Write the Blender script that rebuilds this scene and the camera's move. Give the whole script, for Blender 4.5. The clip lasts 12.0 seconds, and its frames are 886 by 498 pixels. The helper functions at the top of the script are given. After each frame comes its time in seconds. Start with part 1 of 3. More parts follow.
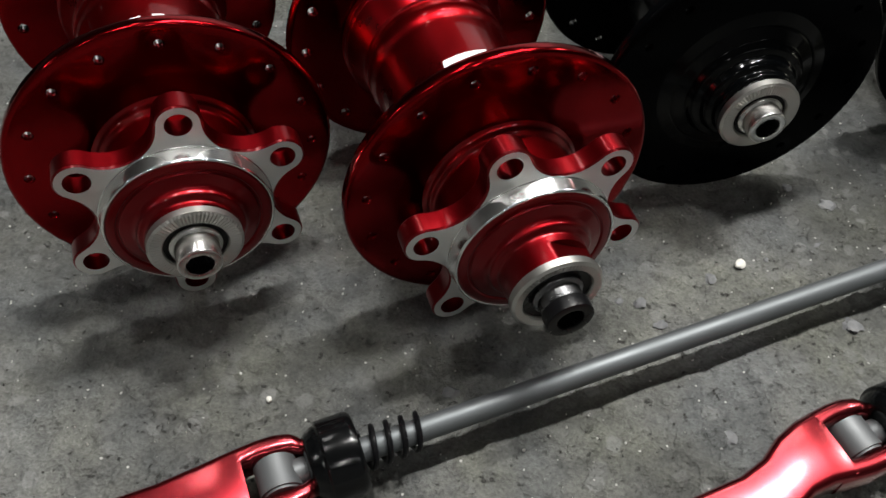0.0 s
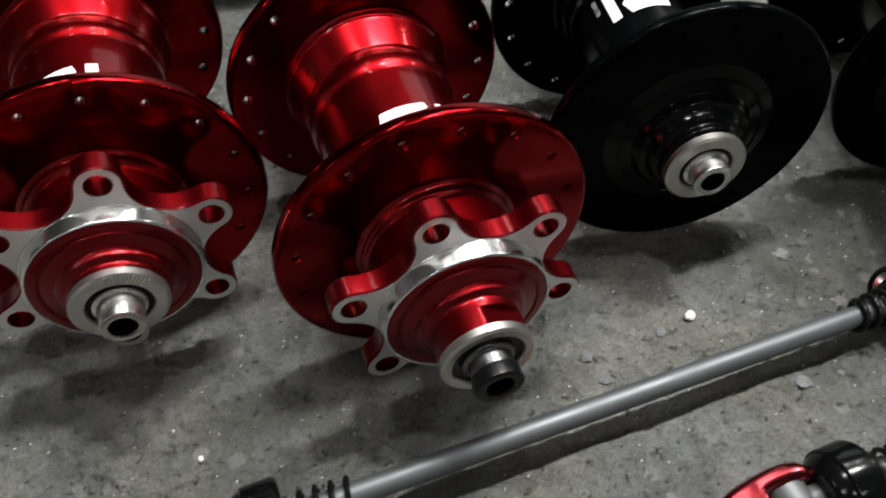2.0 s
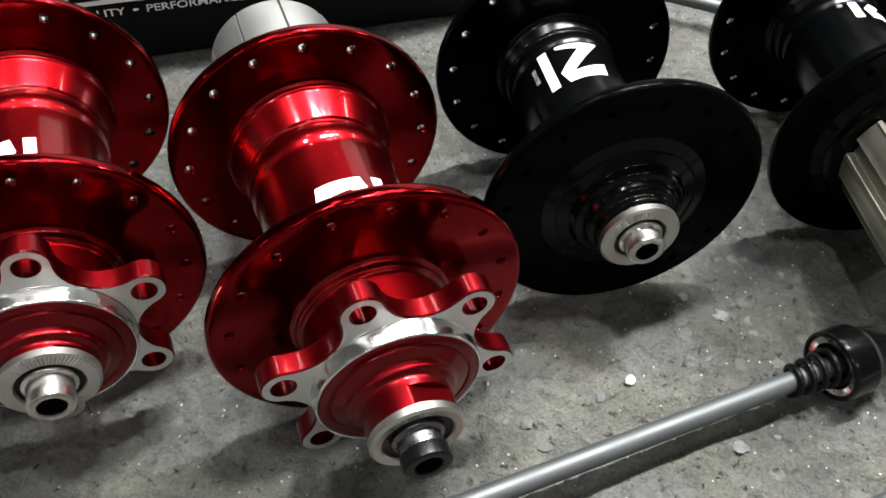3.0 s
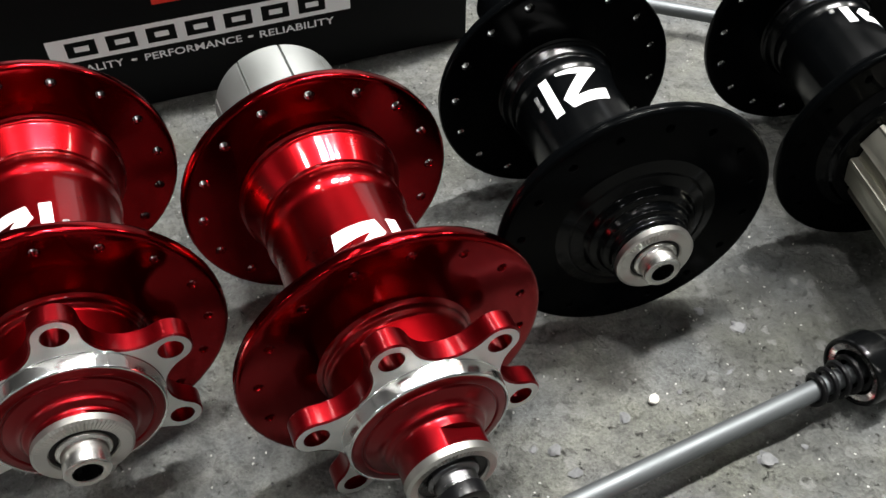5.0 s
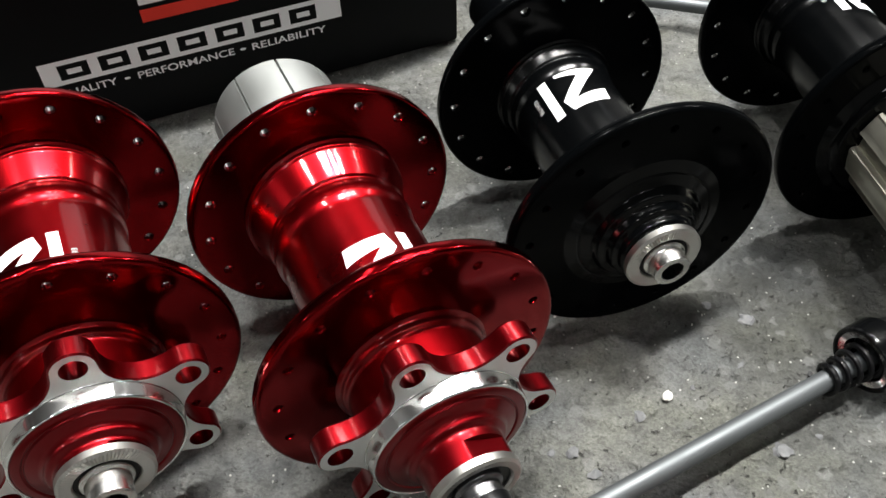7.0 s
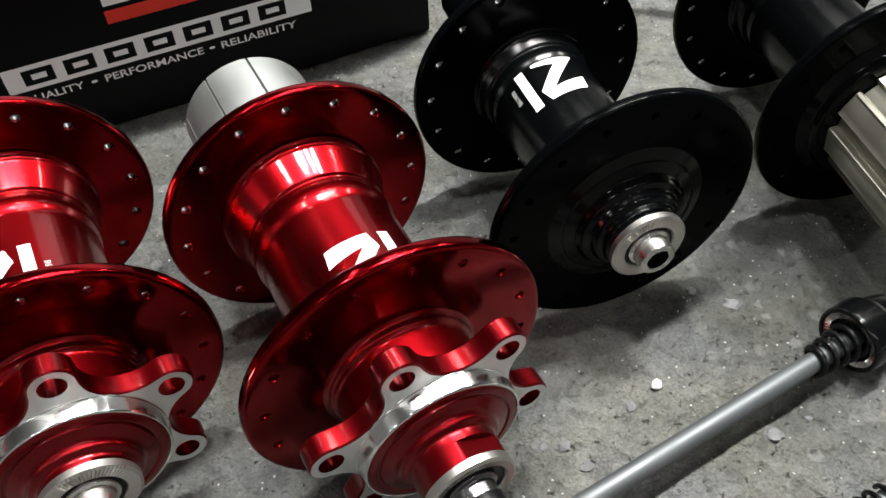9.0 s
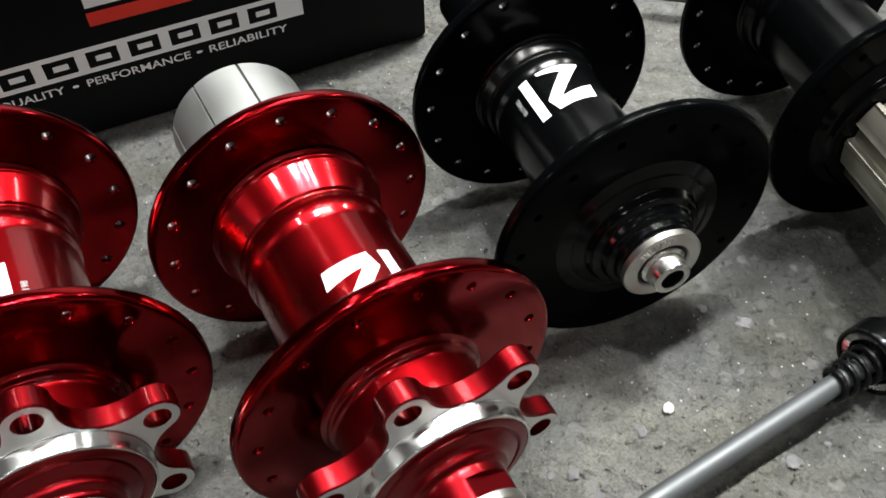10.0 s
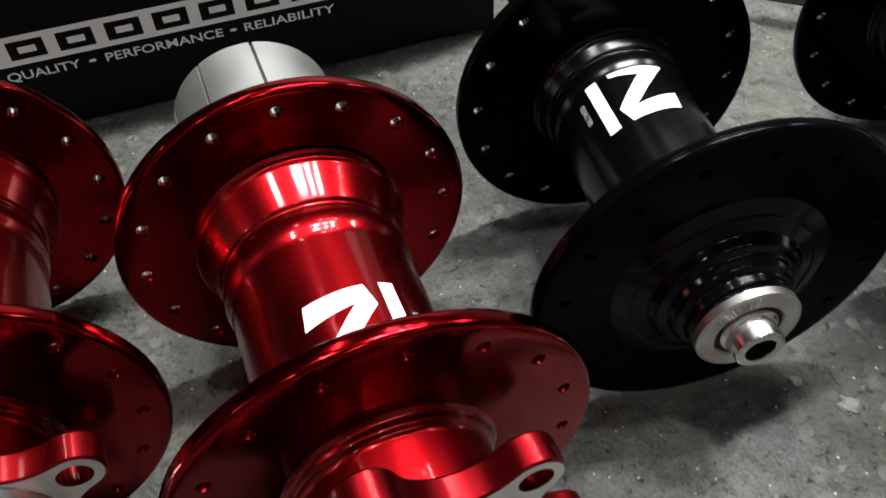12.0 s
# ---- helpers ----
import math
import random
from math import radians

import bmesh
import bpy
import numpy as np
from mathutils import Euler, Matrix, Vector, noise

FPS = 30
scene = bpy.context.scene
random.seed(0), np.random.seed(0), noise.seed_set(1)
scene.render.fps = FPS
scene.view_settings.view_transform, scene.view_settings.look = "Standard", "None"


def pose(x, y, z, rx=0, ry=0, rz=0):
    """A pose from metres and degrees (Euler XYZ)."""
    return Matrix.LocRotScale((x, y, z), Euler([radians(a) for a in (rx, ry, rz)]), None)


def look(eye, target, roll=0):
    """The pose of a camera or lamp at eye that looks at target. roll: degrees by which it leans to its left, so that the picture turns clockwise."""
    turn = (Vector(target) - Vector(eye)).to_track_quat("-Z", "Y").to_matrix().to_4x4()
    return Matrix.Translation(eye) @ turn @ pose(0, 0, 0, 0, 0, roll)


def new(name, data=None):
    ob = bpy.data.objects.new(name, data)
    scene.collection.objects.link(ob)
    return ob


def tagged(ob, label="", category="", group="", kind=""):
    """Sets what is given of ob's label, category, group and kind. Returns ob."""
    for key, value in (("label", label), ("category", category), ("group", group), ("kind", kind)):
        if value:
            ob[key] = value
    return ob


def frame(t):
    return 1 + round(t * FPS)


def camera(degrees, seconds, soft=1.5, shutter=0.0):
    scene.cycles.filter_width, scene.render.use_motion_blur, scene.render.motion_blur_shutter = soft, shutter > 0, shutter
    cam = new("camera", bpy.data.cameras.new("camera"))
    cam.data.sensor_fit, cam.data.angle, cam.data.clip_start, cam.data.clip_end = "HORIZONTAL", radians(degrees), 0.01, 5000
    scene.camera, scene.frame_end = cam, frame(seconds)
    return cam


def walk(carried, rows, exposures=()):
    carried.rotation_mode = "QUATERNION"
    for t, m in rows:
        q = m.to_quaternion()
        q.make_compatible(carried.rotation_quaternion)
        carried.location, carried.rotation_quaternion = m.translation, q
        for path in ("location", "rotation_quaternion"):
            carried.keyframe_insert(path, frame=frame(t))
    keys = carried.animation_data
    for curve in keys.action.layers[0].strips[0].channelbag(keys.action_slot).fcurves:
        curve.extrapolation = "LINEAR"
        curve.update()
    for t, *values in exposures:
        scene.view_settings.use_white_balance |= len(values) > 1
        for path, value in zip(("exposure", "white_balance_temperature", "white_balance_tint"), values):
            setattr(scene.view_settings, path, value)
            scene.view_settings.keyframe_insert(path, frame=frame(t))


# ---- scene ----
LENS = 55.5
cam = camera(LENS, 12.0, shutter=0.5)
# seconds, x, y, z, yaw, pitch, roll
ROWS = [
    (0.0, 0.0000, -0.0000, 0.1599, 0.00, -50.53, 2.32),
    (0.5, 0.0002, 0.0007, 0.1595, 0.21, -50.55, 2.16),
    (1.0, 0.0014, 0.0020, 0.1585, 0.18, -50.45, 2.18),
    (1.5, 0.0038, 0.0034, 0.1581, -0.58, -49.84, 2.84),
    (2.0, 0.0119, 0.0102, 0.1636, -0.40, -49.83, 2.82),
    (2.5, 0.0196, 0.0150, 0.1686, -1.10, -48.91, 3.61),
    (3.0, 0.0211, 0.0162, 0.1712, -2.12, -47.80, 3.89),
    (5.0, 0.0168, 0.0197, 0.1762, -2.30, -47.20, 0.11),
    (5.5, 0.0159, 0.0202, 0.1770, -2.45, -47.07, -0.48),
    (6.0, 0.0145, 0.0214, 0.1784, -2.69, -47.33, -0.93),
    (6.5, 0.0134, 0.0221, 0.1789, -2.84, -47.47, -1.54),
    (8.5, 0.0114, 0.0247, 0.1796, -5.09, -48.64, -2.34),
    (9.0, 0.0115, 0.0260, 0.1783, -5.61, -48.55, -2.39),
    (9.5, 0.0106, 0.0298, 0.1756, -6.24, -48.50, -2.19),
    (10.0, 0.0088, 0.0360, 0.1729, -7.13, -48.45, -1.20),
    (10.5, 0.0071, 0.0471, 0.1712, -8.06, -49.29, 0.64),
    (11.0, 0.0087, 0.0528, 0.1620, -7.16, -49.49, 1.75),
    (11.5, 0.0182, 0.0577, 0.1530, -1.76, -49.21, -1.22),
    (12.0, 0.0220, 0.0633, 0.1492, 1.37, -48.07, -2.87),
]
walk(cam, [(t, pose(x, y, z, 90 + pitch, 0, yaw) @ pose(0, 0, 0, 0, 0, roll)) for t, x, y, z, yaw, pitch, roll in ROWS],
     [(0.0, -0.50), (1.5, -0.50), (2.5, -0.12), (3.0, 0.20), (9.5, 0.17), (10.5, 0.06), (11.0, -0.15), (11.5, -0.28), (12.0, -0.20)])

# ---- light ----
world = bpy.data.worlds.new("room_air")
scene.world = world
world.use_nodes = True
world.node_tree.nodes["Background"].inputs[0].default_value = (0.75, 0.85, 1.0, 1)
world.node_tree.nodes["Background"].inputs[1].default_value = 0.003


def tube_lamp(x, y, z, length, width, watts, turn, tint=(1.0, 0.985, 0.955)):
    data = bpy.data.lights.new("area_lamp", "AREA")
    data.shape, data.size, data.size_y, data.energy, data.color = "RECTANGLE", length, width, watts, tint
    ob = new("area_lamp", data)
    ob.matrix_world = pose(x, y, z, 0, 0, turn)
    return ob


# rows of small ceiling fittings: the main one just beyond the parts, a dimmer one further back, a dim one behind the camera
ROW = 23.4
for x, length, watts in ((-3.30, 0.20, 24.0), (-0.62, 0.14, 24.0), (0.28, 0.30, 66.0), (0.66, 0.10, 38.0), (0.98, 0.10, 36.0), (2.30, 0.20, 38.0)):
    tube_lamp(x, 0.53 + x * math.tan(math.radians(ROW)), 2.25, length, 0.10, watts, ROW)
for x, length, watts in ((-0.80, 0.12, 5.0), (0.25, 0.24, 9.0), (0.62, 0.09, 6.0), (1.00, 0.09, 6.0), (2.30, 0.20, 8.0)):
    tube_lamp(x, 1.62 + 0.2 * x, 2.25, length, 0.45, watts, 10)
for x, watts in ((-0.90, 8.0), (0.70, 11.0), (1.50, 6.0), (2.40, 6.0)):
    tube_lamp(x, -1.70, 2.25, 0.12, 0.50, watts, 0)
# an unseen wide soft light, added by the far wall to brighten the rims
far_fill_light = tube_lamp(0.0, 3.1, 1.5, 2.6, 1.0, 9.0, 0, (0.95, 0.98, 1.0))
far_fill_light.matrix_world = look((0.0, 3.1, 1.5), (0.0, 0.0, 0.7))

CM = 0.01
R_HUB = 3.33


# ---- materials ----
def material(name, color, rough=0.5, metal=0.0, spec=0.5):
    m = bpy.data.materials.new(name)
    m.use_nodes = True
    b = m.node_tree.nodes["Principled BSDF"]
    b.inputs["Base Color"].default_value = (*color, 1)
    b.inputs["Roughness"].default_value = rough
    b.inputs["Metallic"].default_value = metal
    b.inputs["Specular IOR Level"].default_value = spec
    return m, m.node_tree.nodes, m.node_tree.links, b


def tex_noise(n, l, scale, detail=4, rough=0.55, coords="Object", stretch=None):
    tc = n.new("ShaderNodeTexCoord")
    t = n.new("ShaderNodeTexNoise")
    t.inputs["Scale"].default_value, t.inputs["Detail"].default_value, t.inputs["Roughness"].default_value = scale, detail, rough
    if stretch:
        mp = n.new("ShaderNodeMapping")
        mp.inputs["Scale"].default_value = stretch
        l.new(tc.outputs[coords], mp.inputs[0])
        l.new(mp.outputs[0], t.inputs["Vector"])
    else:
        l.new(tc.outputs[coords], t.inputs["Vector"])
    return t


def ramp(n, l, source, stops):
    r = n.new("ShaderNodeValToRGB")
    while len(r.color_ramp.elements) < len(stops):
        r.color_ramp.elements.new(0.5)
    for e, (p, c) in zip(r.color_ramp.elements, stops):
        e.position, e.color = p, (*c, 1) if len(c) == 3 else c
    l.new(source, r.inputs[0])
    return r


def grey(v):
    return (v, v, v)


def metal_surface(name, color, rough_lo, rough_hi, metal=1.0, turned=0.0, spec=0.5, dust=0.0):
    """A turned metal surface: smudges in the gloss, fine lathe rings along the axis and a few specks of dust."""
    m, n, l, b = material(name, color, rough_lo, metal, spec)
    smudge = tex_noise(n, l, 90, 5)
    r = ramp(n, l, smudge.outputs[0], [(0.35, grey(rough_lo)), (0.7, grey(rough_hi))])
    l.new(r.outputs[0], b.inputs["Roughness"])
    bump = n.new("ShaderNodeBump")
    bump.inputs["Strength"].default_value = 0.12
    bump.inputs["Distance"].default_value = 0.0001
    fine = tex_noise(n, l, 700, 3)
    l.new(fine.outputs[0], bump.inputs["Height"])
    if turned:
        rings = tex_noise(n, l, 1.0, 2, stretch=(1, 9000, 1))
        b2 = n.new("ShaderNodeBump")
        b2.inputs["Strength"].default_value = turned
        b2.inputs["Distance"].default_value = 0.00004
        l.new(rings.outputs[0], b2.inputs["Height"])
        l.new(bump.outputs[0], b2.inputs["Normal"])
        bump = b2
    l.new(bump.outputs[0], b.inputs["Normal"])
    if dust:
        specks = tex_noise(n, l, 1100, 1)
        mask = ramp(n, l, specks.outputs[0], [(0.76 - dust * 0.04, grey(0)), (0.80, grey(1))])
        mix = n.new("ShaderNodeMix")
        mix.data_type = "RGBA"
        mix.inputs["A"].default_value, mix.inputs["B"].default_value = (*color, 1), (0.5, 0.48, 0.45, 1)
        l.new(mask.outputs[0], mix.inputs["Factor"])
        l.new(mix.outputs["Result"], b.inputs["Base Color"])
    return m



def coated(m, weight, rough):
    b = m.node_tree.nodes["Principled BSDF"]
    b.inputs["Coat Weight"].default_value, b.inputs["Coat Roughness"].default_value = weight, rough


RED = metal_surface("red_anodised", (0.225, 0.0025, 0.0048), 0.13, 0.19, 1.0, 0.03)
RED_SATIN = metal_surface("red_anodised_satin", (0.245, 0.0027, 0.0052), 0.27, 0.34, 1.0, 0.05)
coated(RED_SATIN, 0.5, 0.08)
RED_SOFT = metal_surface("red_anodised_soft", (0.19, 0.003, 0.006), 0.30, 0.38, 1.0, 0.2)
coated(RED_SOFT, 0.35, 0.15)
OLIVE = metal_surface("olive_steel", (0.50, 0.49, 0.42), 0.34, 0.46)
WASHER = metal_surface("zinc_washer", (0.56, 0.55, 0.52), 0.28, 0.40)
coated(RED, 0.05, 0.06)
BLACK = metal_surface("black_anodised", (0.001, 0.0012, 0.0014), 0.10, 0.16, 0.0, 0.02, 0.15)
BLACK_SATIN = metal_surface("black_anodised_satin", (0.001, 0.0012, 0.0014), 0.14, 0.22, 0.0, 0.02, 0.03)
BLACK_BARREL = metal_surface("black_anodised_barrel", (0.001, 0.0012, 0.0014), 0.17, 0.25, 0.0, 0.02, 0.24)
# pale metal that puts a white glint deep inside the spoke holes
HOLE_GLINT = metal_surface("bore_glint_metal", (0.72, 0.70, 0.68), 0.12, 0.20)
SILVER = metal_surface("machined_aluminium", (0.80, 0.80, 0.78), 0.34, 0.46, 1.0, 0.3)
TURNED = metal_surface("bright_turned_aluminium", (0.86, 0.86, 0.85), 0.14, 0.24, 1.0, 0.15)
STEEL = metal_surface("bright_steel", (0.70, 0.69, 0.67), 0.14, 0.26, 1.0, 0.1)
DARK_STEEL = metal_surface("dark_steel", (0.16, 0.16, 0.165), 0.22, 0.34, 1.0, 0.1)
ROD = metal_surface("grey_steel_rod", (0.125, 0.135, 0.14), 0.48, 0.60, 0.75, 0.0)
FREEHUB = metal_surface("freehub_aluminium", (0.34, 0.35, 0.34), 0.48, 0.60, 1.0, 0.0)
PIN = metal_surface("grey_pin", (0.10, 0.105, 0.108), 0.45, 0.58, 0.5)
RUBBER = metal_surface("black_rubber", (0.003, 0.003, 0.0035), 0.26, 0.38, 0.0, 0.0, 0.20, dust=0.1)
PLASTIC = metal_surface("black_plastic", (0.002, 0.0022, 0.0024), 0.14, 0.24, 0.0, 0.0, 0.30)
LEVER = metal_surface("red_lever_paint", (0.36, 0.006, 0.016), 0.20, 0.28, 1.0, 0.0)
coated(LEVER, 1.0, 0.20)
WHITE = material("white_print", (0.80, 0.80, 0.80), 0.45)[0]
FAINT = material("faint_print", (0.42, 0.42, 0.42), 0.5)[0]


def concrete():
    """Worn concrete: broad stains, mottled stones in grey mortar, small dark pits, fine sand and a few pale specks with
    sparkle painted in.
    """
    m, n, l, b = material("rough_concrete", (0.16, 0.155, 0.14), 0.8, 0, 0.45)
    tc = n.new("ShaderNodeTexCoord")
    big = tex_noise(n, l, 22, 5, 0.6)
    stain = tex_noise(n, l, 9, 4, 0.55)
    hue = tex_noise(n, l, 38, 3, 0.5)
    mid = tex_noise(n, l, 150, 4, 0.58)
    pit = tex_noise(n, l, 520, 2, 0.5)
    lump = tex_noise(n, l, 260, 2, 0.5)
    fine = tex_noise(n, l, 1250, 4, 0.7)

    def mixed(kind, a, c, factor):
        mx = n.new("ShaderNodeMix")
        mx.data_type, mx.blend_type = "RGBA", kind
        l.new(a, mx.inputs["A"])
        if isinstance(c, tuple):
            mx.inputs["B"].default_value = c
        else:
            l.new(c, mx.inputs["B"])
        if isinstance(factor, float):
            mx.inputs["Factor"].default_value = factor
        else:
            l.new(factor, mx.inputs["Factor"])
        return mx.outputs["Result"]

    def cells(scale, wobble):
        # cells with crooked edges: the coordinates are pushed about by a noise
        push = tex_noise(n, l, scale * 1.6, 2)
        off = n.new("ShaderNodeVectorMath")
        off.operation = "MULTIPLY_ADD"
        l.new(push.outputs["Color"], off.inputs[0])
        off.inputs[1].default_value = (wobble, wobble, wobble)
        l.new(tc.outputs["Object"], off.inputs[2])
        v = n.new("ShaderNodeTexVoronoi")
        v.inputs["Scale"].default_value = scale
        l.new(off.outputs[0], v.inputs["Vector"])
        sp = n.new("ShaderNodeSeparateColor")
        l.new(v.outputs["Color"], sp.inputs[0])
        return v, sp

    def product(a, c):
        mul = n.new("ShaderNodeMath")
        mul.operation = "MULTIPLY"
        l.new(a, mul.inputs[0])
        l.new(c, mul.inputs[1])
        return mul.outputs[0]

    c1 = ramp(n, l, big.outputs[0], [(0.30, (0.060, 0.062, 0.056)), (0.48, (0.098, 0.100, 0.092)), (0.70, (0.146, 0.147, 0.136))])
    c2 = ramp(n, l, mid.outputs[0], [(0.30, grey(0.74)), (0.50, grey(1.0)), (0.70, grey(1.18))])
    c3 = ramp(n, l, fine.outputs[0], [(0.30, grey(0.60)), (0.5, grey(1.0)), (0.70, grey(1.48))])
    c4 = ramp(n, l, stain.outputs[0], [(0.36, grey(0.62)), (0.58, grey(1.08))])
    c5 = ramp(n, l, hue.outputs[0], [(0.36, (0.96, 0.99, 1.06)), (0.5, grey(1.0)), (0.64, (1.02, 1.025, 0.95))])
    col = c1.outputs[0]
    for c in (c2, c3, c4, c5):
        col = mixed("MULTIPLY", col, c.outputs[0], 1.0)
    # stones of two to five millimetres, each a shade of its own, some paler than the mortar
    vor, sep = cells(230, 0.0022)
    body = ramp(n, l, vor.outputs["Distance"], [(0.36, grey(1)), (0.46, grey(0))])
    chosen = ramp(n, l, sep.outputs[0], [(0.66, grey(0)), (0.68, grey(1))])
    stones = product(body.outputs[0], chosen.outputs[0])
    shade = ramp(n, l, sep.outputs[1], [(0.0, (0.075, 0.076, 0.074)), (0.5, (0.125, 0.126, 0.122)), (1.0, (0.22, 0.222, 0.216))])
    half = ramp(n, l, stones, [(0.0, grey(0)), (1.0, grey(0.42))])
    col = mixed("MIX", col, shade.outputs[0], half.outputs[0])
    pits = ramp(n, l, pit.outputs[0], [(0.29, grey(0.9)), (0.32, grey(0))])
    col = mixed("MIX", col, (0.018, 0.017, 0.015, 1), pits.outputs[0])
    vg, sg = cells(700, 0.0005)
    near = ramp(n, l, vg.outputs["Distance"], [(0.15, grey(1)), (0.25, grey(0))])
    few = ramp(n, l, sg.outputs[0], [(0.925, grey(0)), (0.932, grey(1))])
    sparkle_grains = product(near.outputs[0], few.outputs[0])
    # this pale tone colours white sand specks and also paints in specular sparkle
    col = mixed("MIX", col, (0.50, 0.50, 0.47, 1), sparkle_grains)
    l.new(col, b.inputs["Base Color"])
    rough = ramp(n, l, mid.outputs[0], [(0.3, grey(0.75)), (0.7, grey(0.34))])
    l.new(mixed("MIX", rough.outputs[0], (0.2, 0.2, 0.2, 1), sparkle_grains), b.inputs["Roughness"])
    normal = None
    for source, strength, depth, up in ((mid.outputs[0], 1.0, 0.0020, True), (stones, 0.6, 0.00025, True), (sparkle_grains, 1.0, 0.0004, True), (pits.outputs[0], 1.0, 0.0011, False),
                                        (lump.outputs[0], 1.0, 0.0017, True), (fine.outputs[0], 1.0, 0.0007, True)):
        bump = n.new("ShaderNodeBump")
        bump.inputs["Strength"].default_value, bump.inputs["Distance"].default_value, bump.invert = strength, depth, not up
        l.new(source, bump.inputs["Height"])
        if normal:
            l.new(normal, bump.inputs["Normal"])
        normal = bump.outputs[0]
    l.new(normal, b.inputs["Normal"])
    return m


CONCRETE = concrete()


def stained(name, lo, hi, scale, rough=0.7):
    m, n, l, b = material(name, lo, rough)
    t = tex_noise(n, l, scale, 6)
    r = ramp(n, l, t.outputs[0], [(0.35, lo), (0.68, hi)])
    l.new(r.outputs[0], b.inputs["Base Color"])
    bump = n.new("ShaderNodeBump")
    bump.inputs["Strength"].default_value, bump.inputs["Distance"].default_value = 0.3, 0.0005
    l.new(t.outputs[0], bump.inputs["Height"])
    l.new(bump.outputs[0], b.inputs["Normal"])
    return m


WALL = stained("dull_wall_paint", (0.18, 0.18, 0.177), (0.25, 0.25, 0.246), 3, 0.9)
CHIP = stained("pale_stone", (0.50, 0.49, 0.45), (0.72, 0.71, 0.66), 500, 0.8)
PEBBLE = stained("grey_stone", (0.085, 0.087, 0.091), (0.15, 0.152, 0.152), 400, 0.7)
CARD = metal_surface("black_card", (0.003, 0.0034, 0.0038), 0.38, 0.5, 0.0, 0.0, 0.12)
PRINT_WHITE = stained("white_box_print", (0.86, 0.87, 0.88), (0.92, 0.92, 0.93), 60, 0.5)
PRINT_RED = stained("red_box_print", (0.74, 0.03, 0.014), (0.82, 0.04, 0.02), 60, 0.5)


# ---- mesh tools (lengths in centimetres) ----
def part(name, bm, mat, parent=None, label="", sharp=32, smooth=True, second=None):
    bmesh.ops.remove_doubles(bm, verts=bm.verts, dist=1e-5)
    bmesh.ops.recalc_face_normals(bm, faces=bm.faces)
    for e in bm.edges:
        e.smooth = not (len(e.link_faces) == 2 and e.calc_face_angle(0) > radians(sharp))
    for f in bm.faces:
        f.smooth = smooth
    bmesh.ops.scale(bm, vec=(CM, CM, CM), verts=bm.verts)
    me = bpy.data.meshes.new(name)
    bm.to_mesh(me)
    bm.free()
    me.materials.append(mat)
    if second:
        me.materials.append(second)
    ob = new(name, me)
    ob.parent = parent
    if label:
        ob["label"] = label
    return ob


def fillet(profile, r, n=3):
    """Rounds the inner corners of a polyline of (a, r) points."""
    out = [Vector(profile[0])]
    for p, c, q in zip(profile, profile[1:], profile[2:]):
        p, c, q = Vector(p), Vector(c), Vector(q)
        d1, d2 = p - c, q - c
        k = min(r, d1.length * 0.45, d2.length * 0.45)
        a, b = c + d1.normalized() * k, c + d2.normalized() * k
        for i in range(n + 1):
            s = i / n
            out.append((a.lerp(c, s)).lerp(c.lerp(b, s), s))
    out.append(Vector(profile[-1]))
    return out


def lathe(profile, seg=96, bm=None, z=R_HUB):
    """Turns a profile of (a, radius) about the hub's axis, which runs along local y at height z."""
    bm = bm or bmesh.new()
    rows = []
    for a, r in profile:
        if r < 1e-6:
            rows.append([bm.verts.new((0, a, z))] * seg)
        else:
            rows.append([bm.verts.new((r * math.cos(2 * math.pi * i / seg), a, z + r * math.sin(2 * math.pi * i / seg))) for i in range(seg)])
    for u, v in zip(rows, rows[1:]):
        for i in range(seg):
            j = (i + 1) % seg
            face = []
            for w in (u[i], u[j], v[j], v[i]):
                if w not in face:
                    face.append(w)
            if len(face) > 2:
                bm.faces.new(face)
    return bm


